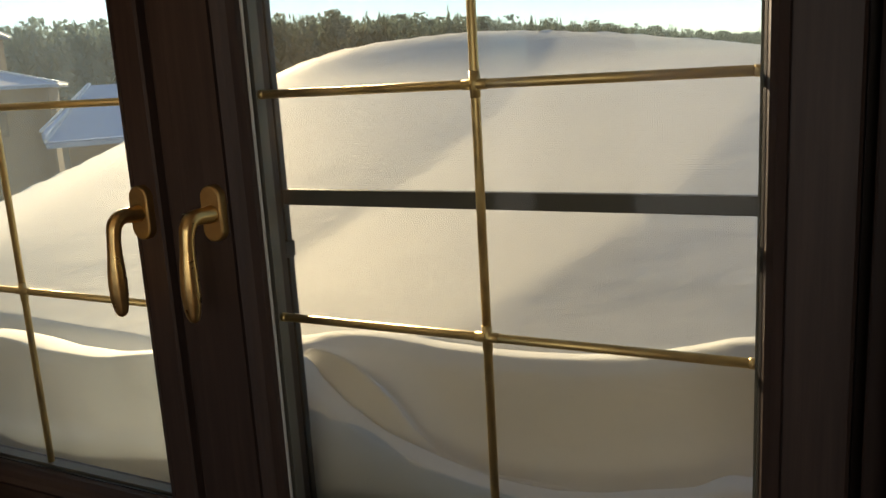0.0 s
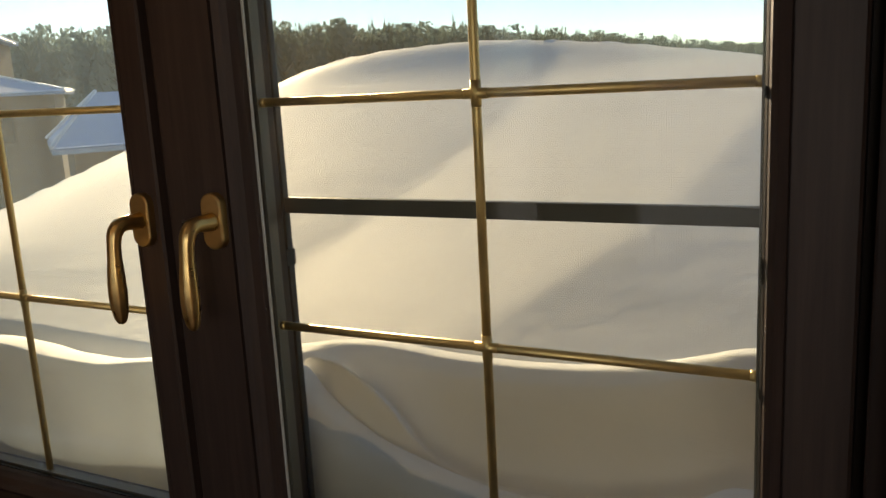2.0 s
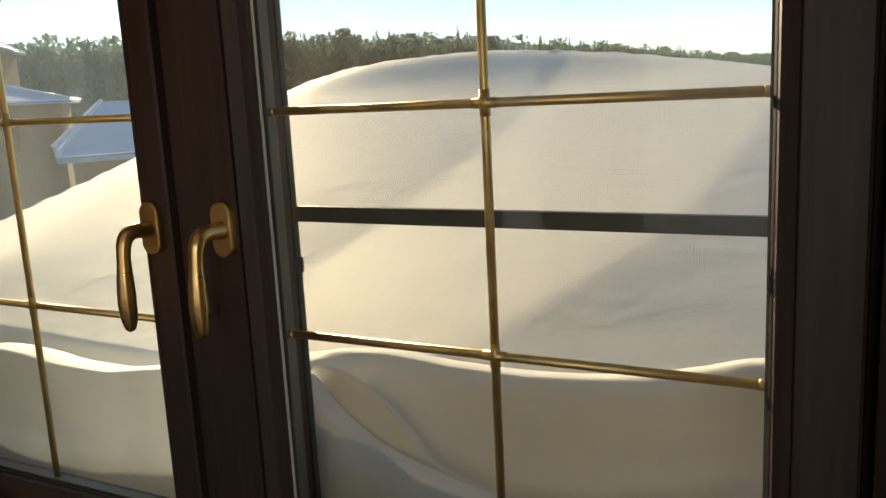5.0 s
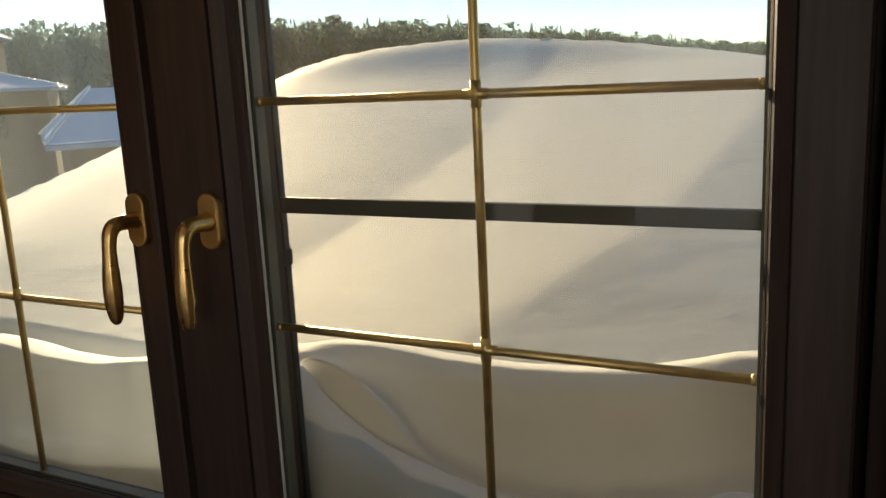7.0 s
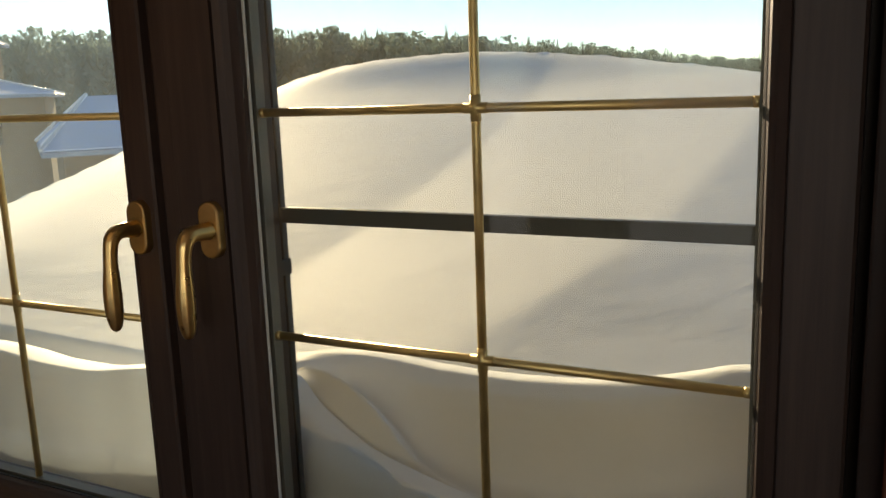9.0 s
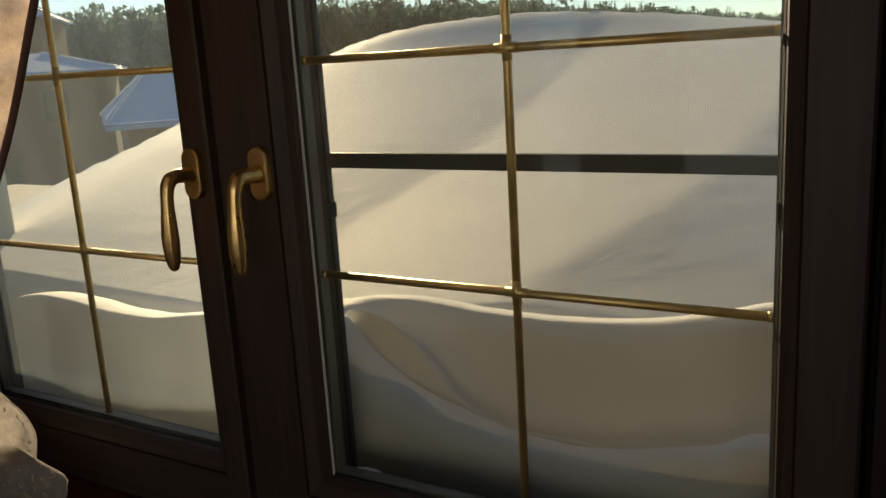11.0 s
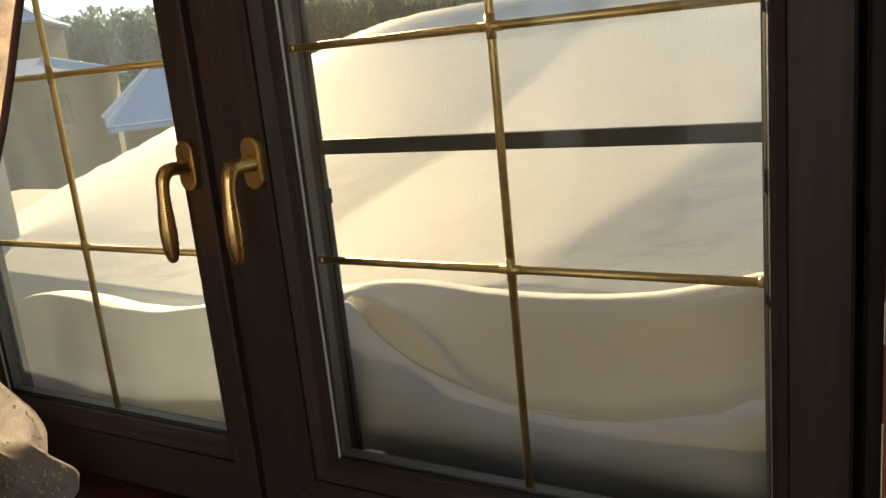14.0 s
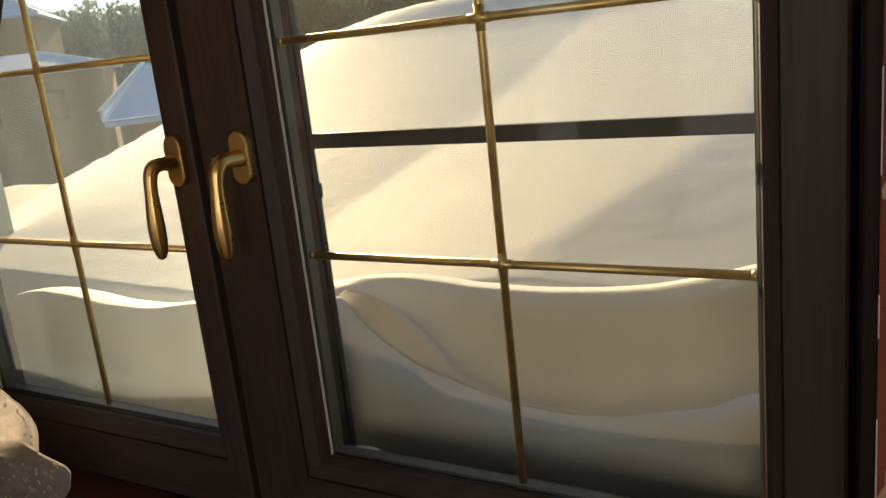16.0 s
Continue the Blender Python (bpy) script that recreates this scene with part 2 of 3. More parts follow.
def prism(profile, start, end, axis, mitre0=0.0, mitre1=0.0, across=0):
    """A moulding: profile of (a, y) points swept along x or z. a runs across; the ends are mitred by a."""
    bm = bmesh.new()
    rings = []
    for pos, mit in ((start, mitre0), (end, mitre1)):
        ring = []
        for a, y in profile:
            p = pos + mit * (a - across)
            ring.append(bm.verts.new((p, y, a) if axis == "x" else (a, y, p)))
        rings.append(ring)
    n = len(profile)
    for i in range(n):
        j = (i + 1) % n
        bm.faces.new((rings[0][i], rings[0][j], rings[1][j], rings[1][i]))
    bm.faces.new(rings[0])
    bm.faces.new(rings[1])
    bmesh.ops.recalc_face_normals(bm, faces=bm.faces)
    return bm


def tube(points, radii, sides=20, flat=1.0, ridges=0.0, bm=None, up=Vector((1, 0, 0))):
    """A round bar along points with a radius at each, closed at both ends."""
    bm = bm or bmesh.new()
    pts = [Vector(p) for p in points]
    rings = []
    for i, p in enumerate(pts):
        d = (pts[min(i + 1, len(pts) - 1)] - pts[max(i - 1, 0)]).normalized()
        u = (up - d * up.dot(d)).normalized()
        w = d.cross(u)
        ring = []
        for k in range(sides):
            a = 2 * math.pi * k / sides
            r = radii[i] * (1 + ridges * math.cos(9 * a))
            ring.append(bm.verts.new(p + u * (math.cos(a) * r * flat) + w * (math.sin(a) * r)))
        rings.append(ring)
    for a, b in zip(rings, rings[1:]):
        for k in range(sides):
            bm.faces.new((a[k], a[(k + 1) % sides], b[(k + 1) % sides], b[k]))
    bm.faces.new(rings[0][::-1])
    bm.faces.new(rings[-1])
    bmesh.ops.recalc_face_normals(bm, faces=bm.faces)
    return bm


def spline(knots, n):
    """Catmull-Rom through knots of any width, n steps a span."""
    k = [np.array(p, float) for p in knots]
    k = [2 * k[0] - k[1], *k, 2 * k[-1] - k[-2]]
    out = []
    for a, b, c, d in zip(k, k[1:], k[2:], k[3:]):
        for i in range(n):
            t = i / n
            out.append(0.5 * (2 * b + (c - a) * t + (2 * a - 5 * b + 4 * c - d) * t * t + (3 * b - a - 3 * c + d) * t ** 3))
    out.append(k[-2])
    return out


# ---- room shell ----
OPEN_L, OPEN_R, OPEN_B, OPEN_T = -1.185, 0.403, 0.79, 2.19
WALL_IN, WALL_OUT = -0.15, 0.074


def wall_with_opening():
    wall = thing("wall_north", "red patterned papered wall around the window", "wall", kind="structure")
    for name, x0, x1, z0, z1 in (("wall_panel", -3.2, OPEN_L, 0, 2.6), ("wall_panel", OPEN_R, 2.6, 0, 2.6), ("wall_panel", OPEN_L, OPEN_R, 0, OPEN_B), ("wall_panel", OPEN_L, OPEN_R, OPEN_T, 2.6)):
        part(name, box(x0, x1, WALL_IN, WALL_OUT, z0, z1), WALLPAPER, wall)
        part("outer_render", box(x0, x1, WALL_OUT, 0.084, z0, z1), CLADDING, wall, "dark timber outdoor cladding")
    return wall


wall_north = wall_with_opening()
for nm, dims in (("wall_west", (-3.4, -3.2, -4.2, WALL_OUT, 0, 2.6)), ("wall_east", (2.6, 2.8, -4.2, WALL_OUT, 0, 2.6))):
    tagged(new(nm, mesh_of(nm, box(*dims), ROOM_PAPER)), "plain beige papered room wall", "wall", kind="structure")
# the wall behind the eye: a glazed balcony door and a narrow side light, mirrored in the panes
wall_south = thing("wall_south", "plain beige papered wall with balcony door, side light and added lamp opening", "wall", kind="structure")
# the wide opening from x 0.55 to 2.25 is added for the fill lamp
for x0, x1, z0, z1 in ((-3.2, -1.84, 0, 2.6), (-1.50, -0.92, 0, 2.6), (-0.20, 0.55, 0, 2.6), (2.25, 2.6, 0, 2.6), (0.55, 2.25, 0, 0.85), (0.55, 2.25, 2.25, 2.6), (-1.84, -1.50, 0, 0.55), (-1.84, -1.50, 2.12, 2.6), (-0.92, -0.20, 0, 0.18), (-0.92, -0.20, 2.12, 2.6)):
    part("wall_panel", box(x0, x1, -4.2, -4.0, z0, z1), ROOM_PAPER, wall_south)
tagged(new("floor", mesh_of("floor", box(-3.4, 2.8, -4.2, WALL_OUT, -0.2, 0), FLOOR_WOOD)), "brown wooden room floor", "floor", kind="structure")
tagged(new("ceiling", mesh_of("ceiling", box(-3.4, 2.8, -4.2, WALL_OUT, 2.6, 2.8), CEILING_PAINT)), "plain off-white painted ceiling", "ceiling", kind="structure")
# unseen overhang added to block overhead sky from the snow by the wall
tagged(new("added_shade_overhang", mesh_of("added_shade_overhang", box(-11.4, 3.0, WALL_OUT + 0.011, 0.15, 2.62, 2.78), CLADDING)), "unseen dark overhang added above the window to shade the near snow", "roof", kind="structure")

# fill lamp added to brighten the window's wood, in an invented opening outside the view
fill_light = new("added_fill_lamp", bpy.data.lights.new("added_fill_lamp", "AREA"))
fill_light.data.shape, fill_light.data.size, fill_light.data.size_y = "RECTANGLE", 1.7, 1.35
fill_light.data.energy, fill_light.data.color = 8.0, (1.0, 0.96, 0.90)
fill_light.matrix_world = look((1.40, -4.06, 1.55), (0.9, 0.0, 1.4))

# ---- window ----
GB, GT, HALF, FACE = 0.912, 2.055, 0.290, -0.045
BEAD = 0.026
ROWS_Z = (1.20, 1.48, 1.76)


def sash(name, cx, left_w, right_w, label, glass):
    """One casement: stiles, rails, beads, double glazing with brass bars between the panes."""
    s = thing(name, label, "window", "casements of the window", at=(cx, 0, 0))
    x0, x1 = -HALF, HALF
    zb, zt = 0.822, 2.145
    bl, br = x0 - BEAD, x1 + BEAD
    # stiles and rails meet in mitres with a hair-wide joint
    ol, orr, lo, hi, gap = x0 - left_w, x1 + right_w, GB - BEAD, GT + BEAD, 0.0005
    for inner, outer in ((bl, ol), (br, orr)):
        slope0, slope1 = (zb - lo) / (outer - inner), (zt - hi) / (outer - inner)
        rim = 0.003 if outer > inner else -0.003
        prof = [(inner, FACE), (outer - rim, FACE), (outer, FACE + 0.003), (outer, 0.04), (inner, 0.04)]
        part("stile", prism(prof, lo + gap, hi - gap, "z", slope0, slope1, inner), WOOD_V, s, "dark stained upright of the casement")
    for inner, outer in ((lo, zb), (hi, zt)):
        slope0, slope1 = (ol - bl) / (outer - inner), (orr - br) / (outer - inner)
        rim = 0.003 if outer > inner else -0.003
        prof = [(inner, FACE + 0.0004), (outer - rim, FACE + 0.0004), (outer, FACE + 0.003), (outer, 0.04), (inner, 0.04)]
        part("rail", prism(prof, bl + gap, br - gap, "x", slope0, slope1, inner), WOOD_H, s, "dark stained rail of the casement")
    # rounded glazing beads, mitred at the corners; the profile runs from the glass outwards
    prof = [(0.0, -0.014), (0.002, -0.024), (0.007, -0.034), (0.014, -0.040), (BEAD - 0.003, -0.043), (BEAD - 0.0015, FACE + 0.006), (BEAD, FACE + 0.006), (BEAD, -0.014)]
    part("glazing_bead", prism([(x0 - a, y) for a, y in prof], GB, GT, "z", 1, -1, x0), WOOD_V, s)
    part("glazing_bead", prism([(x1 + a, y) for a, y in prof], GB, GT, "z", -1, 1, x1), WOOD_V, s)
    part("glazing_bead", prism([(GB - a, y) for a, y in prof], x0, x1, "x", 1, -1, GB), WOOD_H, s)
    part("glazing_bead", prism([(GT + a, y) for a, y in prof], x0, x1, "x", -1, 1, GT), WOOD_H, s)
    # rebate behind the glass
    for dims in ((bl, x0 - 0.012, 0.0135, 0.04, GB - BEAD, GT + BEAD), (x1 + 0.012, br, 0.0135, 0.04, GB - BEAD, GT + BEAD)):
        part("outer_stop", box(*dims), WOOD_V, s)
    for dims in ((x0 - 0.012, x1 + 0.012, 0.0135, 0.04, GB - BEAD, GB - 0.014), (x0 - 0.012, x1 + 0.012, 0.0135, 0.04, GT + 0.012, GT + BEAD)):
        part("outer_stop", box(*dims), WOOD_H, s)
    # panes, spacer and seal
    for y in (-0.0135, 0.0095):
        pane = part("pane", box(x0 - 0.004, x1 + 0.004, y, y + 0.004, GB - 0.004, GT + 0.004), glass if y > 0 else INNER_GLASS, s, "clear double glazing pane")
        pane.visible_shadow = False
    for dims in ((x0 - 0.003, x0 + 0.004, GB + 0.004, GT - 0.004), (x1 - 0.004, x1 + 0.003, GB + 0.004, GT - 0.004), (x0 - 0.003, x1 + 0.003, GB - 0.003, GB + 0.004), (x0 - 0.003, x1 + 0.003, GT - 0.004, GT + 0.003)):
        part("spacer", box(dims[0], dims[1], -0.0085, 0.0085, dims[2], dims[3]), SPACER, s, "grey metal spacer between panes")
    part("seal", box(x0 - 0.001, x0 + 0.002, -0.0165, -0.0138, GB, GT), PALE_SEAL, s, "thin pale glazing seal")
    for z in (GB, GT):
        part("seal", box(x0 + 0.002, x1 - 0.001, -0.0165, -0.0138, z - 0.0015, z + 0.0015), RUBBER, s, "thin dark glazing seal")
    part("gasket", prism([(x1 - 0.0005, -0.0137), (x1 + 0.0008, -0.0245), (x1 + 0.0035, -0.0280), (x1 + 0.0040, -0.0137)], GB, GT, "z"), RUBBER, s, "black rubber glazing gasket")
    # brass bars with sleeves at the crossings
    r = 0.0052
    part("glazing_bar", tube([(0, 0, GB + 0.004), (0, 0, GT - 0.004)], [r, r], 16), BAR_BRASS, s, "thin round brass glazing bar", True)
    for z in ROWS_Z:
        part("glazing_bar", tube([(x0 + 0.004, 0, z), (x1 - 0.004, 0, z)], [r, r], 16, up=Vector((0, 0, 1))), BAR_BRASS, s, "thin round brass glazing bar", True)
        part("bar_sleeve", tube([(-0.014, 0, z), (0.014, 0, z)], [r + 0.0007] * 2, 16, up=Vector((0, 0, 1))), BAR_BRASS, s, "brass sleeve joining two bars", True)
        part("bar_sleeve", tube([(0, 0, z - 0.014), (0, 0, z + 0.014)], [r + 0.0007] * 2, 16), BAR_BRASS, s, "brass sleeve joining two bars", True)
        for sx in (x0 + 0.004, x1 - 0.010):
            part("bar_cap", tube([(sx, 0, z), (sx + 0.006, 0, z)], [r + 0.0005] * 2, 16, up=Vector((0, 0, 1))), BAR_BRASS, s, "", True)
    return s


def stadium(w, h, y0, y1, bevel):
    bm = bmesh.new()
    ring = []
    r = w / 2
    for k in range(32):
        a = 2 * math.pi * k / 32
        ring.append(bm.verts.new((math.cos(a) * r, y0, math.sin(a) * r + (h / 2 - r) * (1 if math.sin(a) >= 0 else -1))))
    f = bm.faces.new(ring)
    out = bmesh.ops.extrude_face_region(bm, geom=[f])
    top = [v for v in out["geom"] if isinstance(v, bmesh.types.BMVert)]
    bmesh.ops.translate(bm, vec=(0, y1 - y0, 0), verts=top)
    bmesh.ops.recalc_face_normals(bm, faces=bm.faces)
    edge = [e for e in bm.edges if all(abs(v.co.y - y1) < 1e-6 for v in e.verts)]
    bmesh.ops.bevel(bm, geom=edge, offset=bevel, segments=3, affect="EDGES", profile=0.5)
    return bm


def handle(parent, x, z, pin):
    """Brass lever handle on its oval plate, hanging down."""
    plate = part("handle", stadium(0.032, 0.070, 0, -0.0115, 0.003), BRASS_SATIN, parent, "brass lever handle on oval plate")
    plate.location = (x, FACE, z)
    part("collar", tube([(0, -0.0112, 0.0), (0, -0.015, 0.0)], [0.0112, 0.0105], 24), BRASS, plate, "", True)
    # neck out of the plate, a tight bend, then a grip that swells and tapers
    knots = [(0, -0.012, 0, 0.0112), (0, -0.022, 0.0, 0.0100), (0, -0.034, 0.0008, 0.0096), (0, -0.0450, -0.0015, 0.0096), (-0.0002, -0.0525, -0.0095, 0.0092), (-0.0006, -0.0555, -0.023, 0.0084), (-0.0012, -0.0565, -0.041, 0.0088), (-0.0020, -0.0570, -0.062, 0.0104), (-0.0028, -0.0570, -0.084, 0.0112), (-0.0034, -0.0565, -0.103, 0.0102), (-0.0036, -0.0560, -0.116, 0.0080), (-0.0037, -0.0558, -0.1225, 0.0050), (-0.0037, -0.0558, -0.1250, 0.0010)]
    path = spline(knots, 5)
    part("lever", tube([p[:3] for p in path], [p[3] for p in path], 63, 1.06, 0.016), BRASS, plate, "polished brass lever", True)
    if pin:
        part("pin", tube([(-0.008, -0.036, 0.004), (-0.022, -0.036, 0.004)], [0.0014, 0.0012], 10, up=Vector((0, 0, 1))), STEEL, plate, "small steel pin", True)
    return plate


window = thing("window_1", "dark stained wooden window frame with two casements", "window", kind="structure")
part("frame_jamb", box(OPEN_L, -1.172, -0.038, 0.06, OPEN_B, OPEN_T), WOOD_V, window)
part("frame_jamb", box(0.382, OPEN_R, -0.044, 0.06, OPEN_B, OPEN_T, 0.003), WOOD_V, window)
part("frame_rebate", box(0.345, 0.382, 0.043, 0.06, 0.819, 2.148), WOOD_V, window)
part("frame_rebate", box(-1.172, -1.135, 0.043, 0.06, 0.819, 2.148), WOOD_V, window)
part("frame_rebate", box(-1.135, 0.345, 0.043, 0.06, 0.819, 0.845), WOOD_H, window)
part("frame_rebate", box(-1.135, 0.345, 0.043, 0.06, 2.108, 2.148), WOOD_H, window)
part("frame_head", box(-1.172, 0.382, -0.038, 0.06, 2.148, OPEN_T), WOOD_H, window)
part("frame_sill", box(-1.172, 0.382, -0.038, 0.06, OPEN_B, 0.819), WOOD_H, window)
# pale torn edge of the paper along the frame
for k, (za, zb) in enumerate(((0.80, 0.86), (0.98, 1.01), (1.05, 1.13), (1.20, 1.235), (1.33, 1.41), (1.47, 1.60), (1.62, 1.86))):
    part("paper_edge", box(OPEN_R - 0.0003, OPEN_R + 0.0007, WALL_IN - 0.0012, WALL_IN + 0.004, za, zb), PLASTER, wall_north, "pale torn wallpaper edge")

right_sash = sash("casement_sash", 0.0, 0.102, 0.082, "dark stained casement with brass glazing bars and handle", GLASS)
left_sash = sash("casement_sash", -0.785, 0.095, 0.066, "dark stained casement with brass bars, unscreened", HAZY_GLASS)
part("cover_strip", box(-0.036, 0.001, FACE + 0.014, 0.05, 0.822, 2.145, 0.004), WOOD_V, right_sash).location = (-0.393, 0, 0)
handle(right_sash, -0.3345, 1.342, True)
handle(left_sash, 0.330, 1.340, False)

sill = tagged(new("window_sill", mesh_of("window_sill", box(-1.35, 0.60, -0.33, -0.0385, 0.762, 0.800, 0.008), SILL_WOOD)), "red-brown lacquered wooden window sill", "sill", kind="structure")


# ---- insect screen outside the opening casement ----
def insect_screen():
    s = thing("insect_screen", "grey insect screen in a dark metal frame with crossbar", "insect screen")
    x0, x1, z0, z1, y0, y1 = -0.341, 0.330, 0.846, 2.10, 0.066, 0.078
    w = 0.022
    part("screen_frame", box(x0, x0 + w, y0, y1, z0, z1, 0.002), GREY_METAL, s)
    part("screen_frame", box(x1 - w, x1, y0, y1, z0, z1, 0.002), GREY_METAL, s)
    part("screen_frame", box(x0 + w, x1 - w, y0, y1, z0, z0 + w, 0.002), GREY_METAL, s)
    part("screen_frame", box(x0 + w, x1 - w, y0, y1, z1 - w, z1, 0.002), GREY_METAL, s)
    part("crossbar", box(x0 + w, x1 - w, y0, y1, 1.333, 1.354, 0.002), GREY_METAL, s, "dark grey metal crossbar")
    part("clip", box(x0 + w - 0.002, x0 + w + 0.003, y0 - 0.008, y1, 1.262, 1.284, 0.001), RUBBER, s, "small black plastic clip")
    verts, faces = [], []
    pitch, half = 0.0026, 0.00004
    xa, xb, za, zb = x0 + w, x1 - w, z0 + w, z1 - w

    def strand(a0, a1, c0, c1, y):
        b = len(verts)
        verts.extend(((a0, y, c0), (a1, y, c0), (a1, y, c1), (a0, y, c1), ((a0 + a1) / 2 if a1 - a0 < 0.01 else a0, y + 0.0003, (c0 + c1) / 2 if c1 - c0 < 0.01 else c0), ((a0 + a1) / 2 if a1 - a0 < 0.01 else a1, y + 0.0003, (c0 + c1) / 2 if c1 - c0 < 0.01 else c1)))
        faces.extend(((b, b + 1, b + 2, b + 3),))
        faces.extend(((b, b + 4, b + 5, b + 3), (b + 1, b + 2, b + 5, b + 4)) if a1 - a0 < 0.01 else ((b, b + 1, b + 5, b + 4), (b + 3, b + 4, b + 5, b + 2)))

    for i in range(1, int((xb - xa) / pitch)):
        strand(xa + i * pitch - half, xa + i * pitch + half, za, zb, 0.0725)
    for i in range(1, int((zb - za) / pitch)):
        strand(xa, xb, za + i * pitch - half, za + i * pitch + half, 0.0728)
    me = bpy.data.meshes.new("net")
    me.from_pydata(verts, [], faces)
    me.materials.append(NET)
    net = new("net", me)
    net.parent = s
    tagged(net, "fine grey woven net", kind="stuff")
    part("weave", box(xa, xb, 0.0731, 0.0734, za, zb), WEAVE, s, "sheer finest threads of the net")
    return s


insect_screen()


# ---- snow on the terrace ----
def table(knots):
    """A smooth curve through (x, value) knots, without overshoot."""
    xs, ys = np.array([k[0] for k in knots], float), np.array([k[1] for k in knots], float)
    d = np.diff(ys) / np.diff(xs)
    m = np.zeros(len(xs))
    m[0], m[-1] = d[0], d[-1]
    for i in range(1, len(xs) - 1):
        if d[i - 1] * d[i] > 0:
            m[i] = 2 * d[i - 1] * d[i] / (d[i - 1] + d[i])

    def value(x):
        x = np.clip(x, xs[0], xs[-1])
        i = np.clip(np.searchsorted(xs, x) - 1, 0, len(xs) - 2)
        h = xs[i + 1] - xs[i]
        t = (x - xs[i]) / h
        return (2 * t ** 3 - 3 * t ** 2 + 1) * ys[i] + (t ** 3 - 2 * t ** 2 + t) * h * m[i] + (3 * t ** 2 - 2 * t ** 3) * ys[i + 1] + (t ** 3 - t ** 2) * h * m[i + 1]

    return value


CREST_Y = 5.0
CREST = table([(-12.38, -1.23), (-9.95, -0.286), (-7.97, 0.384), (-6.75, 0.749), (-6.06, 0.975), (-4.16, 1.533), (-3.7, 1.647), (-3.17, 1.724), (-2.33, 1.754), (-1.62, 1.705), (-0.96, 1.625), (-0.2, 1.51), (1.01, 1.297), (3.45, 0.902), (5.89, 0.597)])
BANK_Y = table([(-11.0, 0.23), (-0.8, 0.23), (-0.5, 0.27), (-0.38, 0.30), (-0.25, 0.315), (4.0, 0.315)])
BANK_Z = table([(-11.0, 0.80), (-2.0, 0.82), (-1.5, 0.90), (-1.40, 0.955), (-1.37, 0.995), (-1.341, 1.010), (-1.256, 1.020), (-1.16, 1.016), (-1.052, 1.005), (-0.948, 1.004), (-0.807, 1.022), (-0.60, 1.055), (-0.479, 1.068), (-0.441, 1.076), (-0.369, 1.080), (-0.302, 1.076), (-0.238, 1.072), (-0.136, 1.070), (-0.042, 1.074), (0.046, 1.083), (0.112, 1.096), (0.167, 1.110), (0.229, 1.126), (0.6, 1.15), (4.0, 1.1)])
LIP = table([(-8.0, 0.84), (-1.3, 0.85), (-0.9, 0.865), (-0.6, 0.90), (-0.45, 1.05), (-0.402, 1.078), (-0.361, 1.034), (-0.311, 0.998), (-0.262, 0.972), (-0.202, 0.953), (-0.136, 0.936), (-0.08, 0.926), (-0.009, 0.923), (0.066, 0.931), (0.13, 0.947), (0.191, 0.962), (0.244, 0.988), (0.35, 0.99), (4.0, 1.02)])
SNOW_Y0 = 0.092
RIDGE = table([(-11.0, 0.0), (-0.46, 0.60), (-0.43, 1.06), (-0.403, 1.084), (-0.371, 1.082), (-0.328, 1.067), (-0.265, 1.017), (-0.224, 0.971), (-0.167, 0.937), (-0.12, 0.924), (-0.087, 0.922), (-0.019, 0.922), (0.049, 0.915), (0.12, 0.80), (4.0, 0.0)])
FOLD_A = table([(0.0, -1.10), (1.5, -1.12), (2.5, -1.19), (4.0, -1.42), (6.0, -1.8)])
FOLD_B = table([(0.0, -0.55), (0.8, -0.34), (1.3, -0.17), (1.8, -0.10), (2.6, -0.05), (6.0, 0.1)])


def hermite(ys, zs, y):
    """Smooth profile through stations, without overshoot."""
    d = np.diff(zs, axis=0) / np.diff(ys, axis=0)
    m = np.zeros_like(zs)
    m[0], m[-1] = d[0], d[-1]
    for i in range(1, len(zs) - 1):
        same = d[i - 1] * d[i] > 0
        m[i] = np.where(same, 2 * d[i - 1] * d[i] / np.where(same, d[i - 1] + d[i], 1), 0)
    out = np.zeros(np.broadcast(y, ys[0]).shape)
    for i in range(len(zs) - 1):
        h = ys[i + 1] - ys[i]
        t = np.clip((y - ys[i]) / h, 0, 1)
        v = (2 * t ** 3 - 3 * t ** 2 + 1) * zs[i] + (t ** 3 - 2 * t ** 2 + t) * h * m[i] + (-2 * t ** 3 + 3 * t ** 2) * zs[i + 1] + (t ** 3 - t ** 2) * h * m[i + 1]
        out = np.where((y >= ys[i]) & (y <= ys[i + 1]), v, out)
    return out


def soft_max(a, b, w):
    return w * np.logaddexp(a / w, b / w)


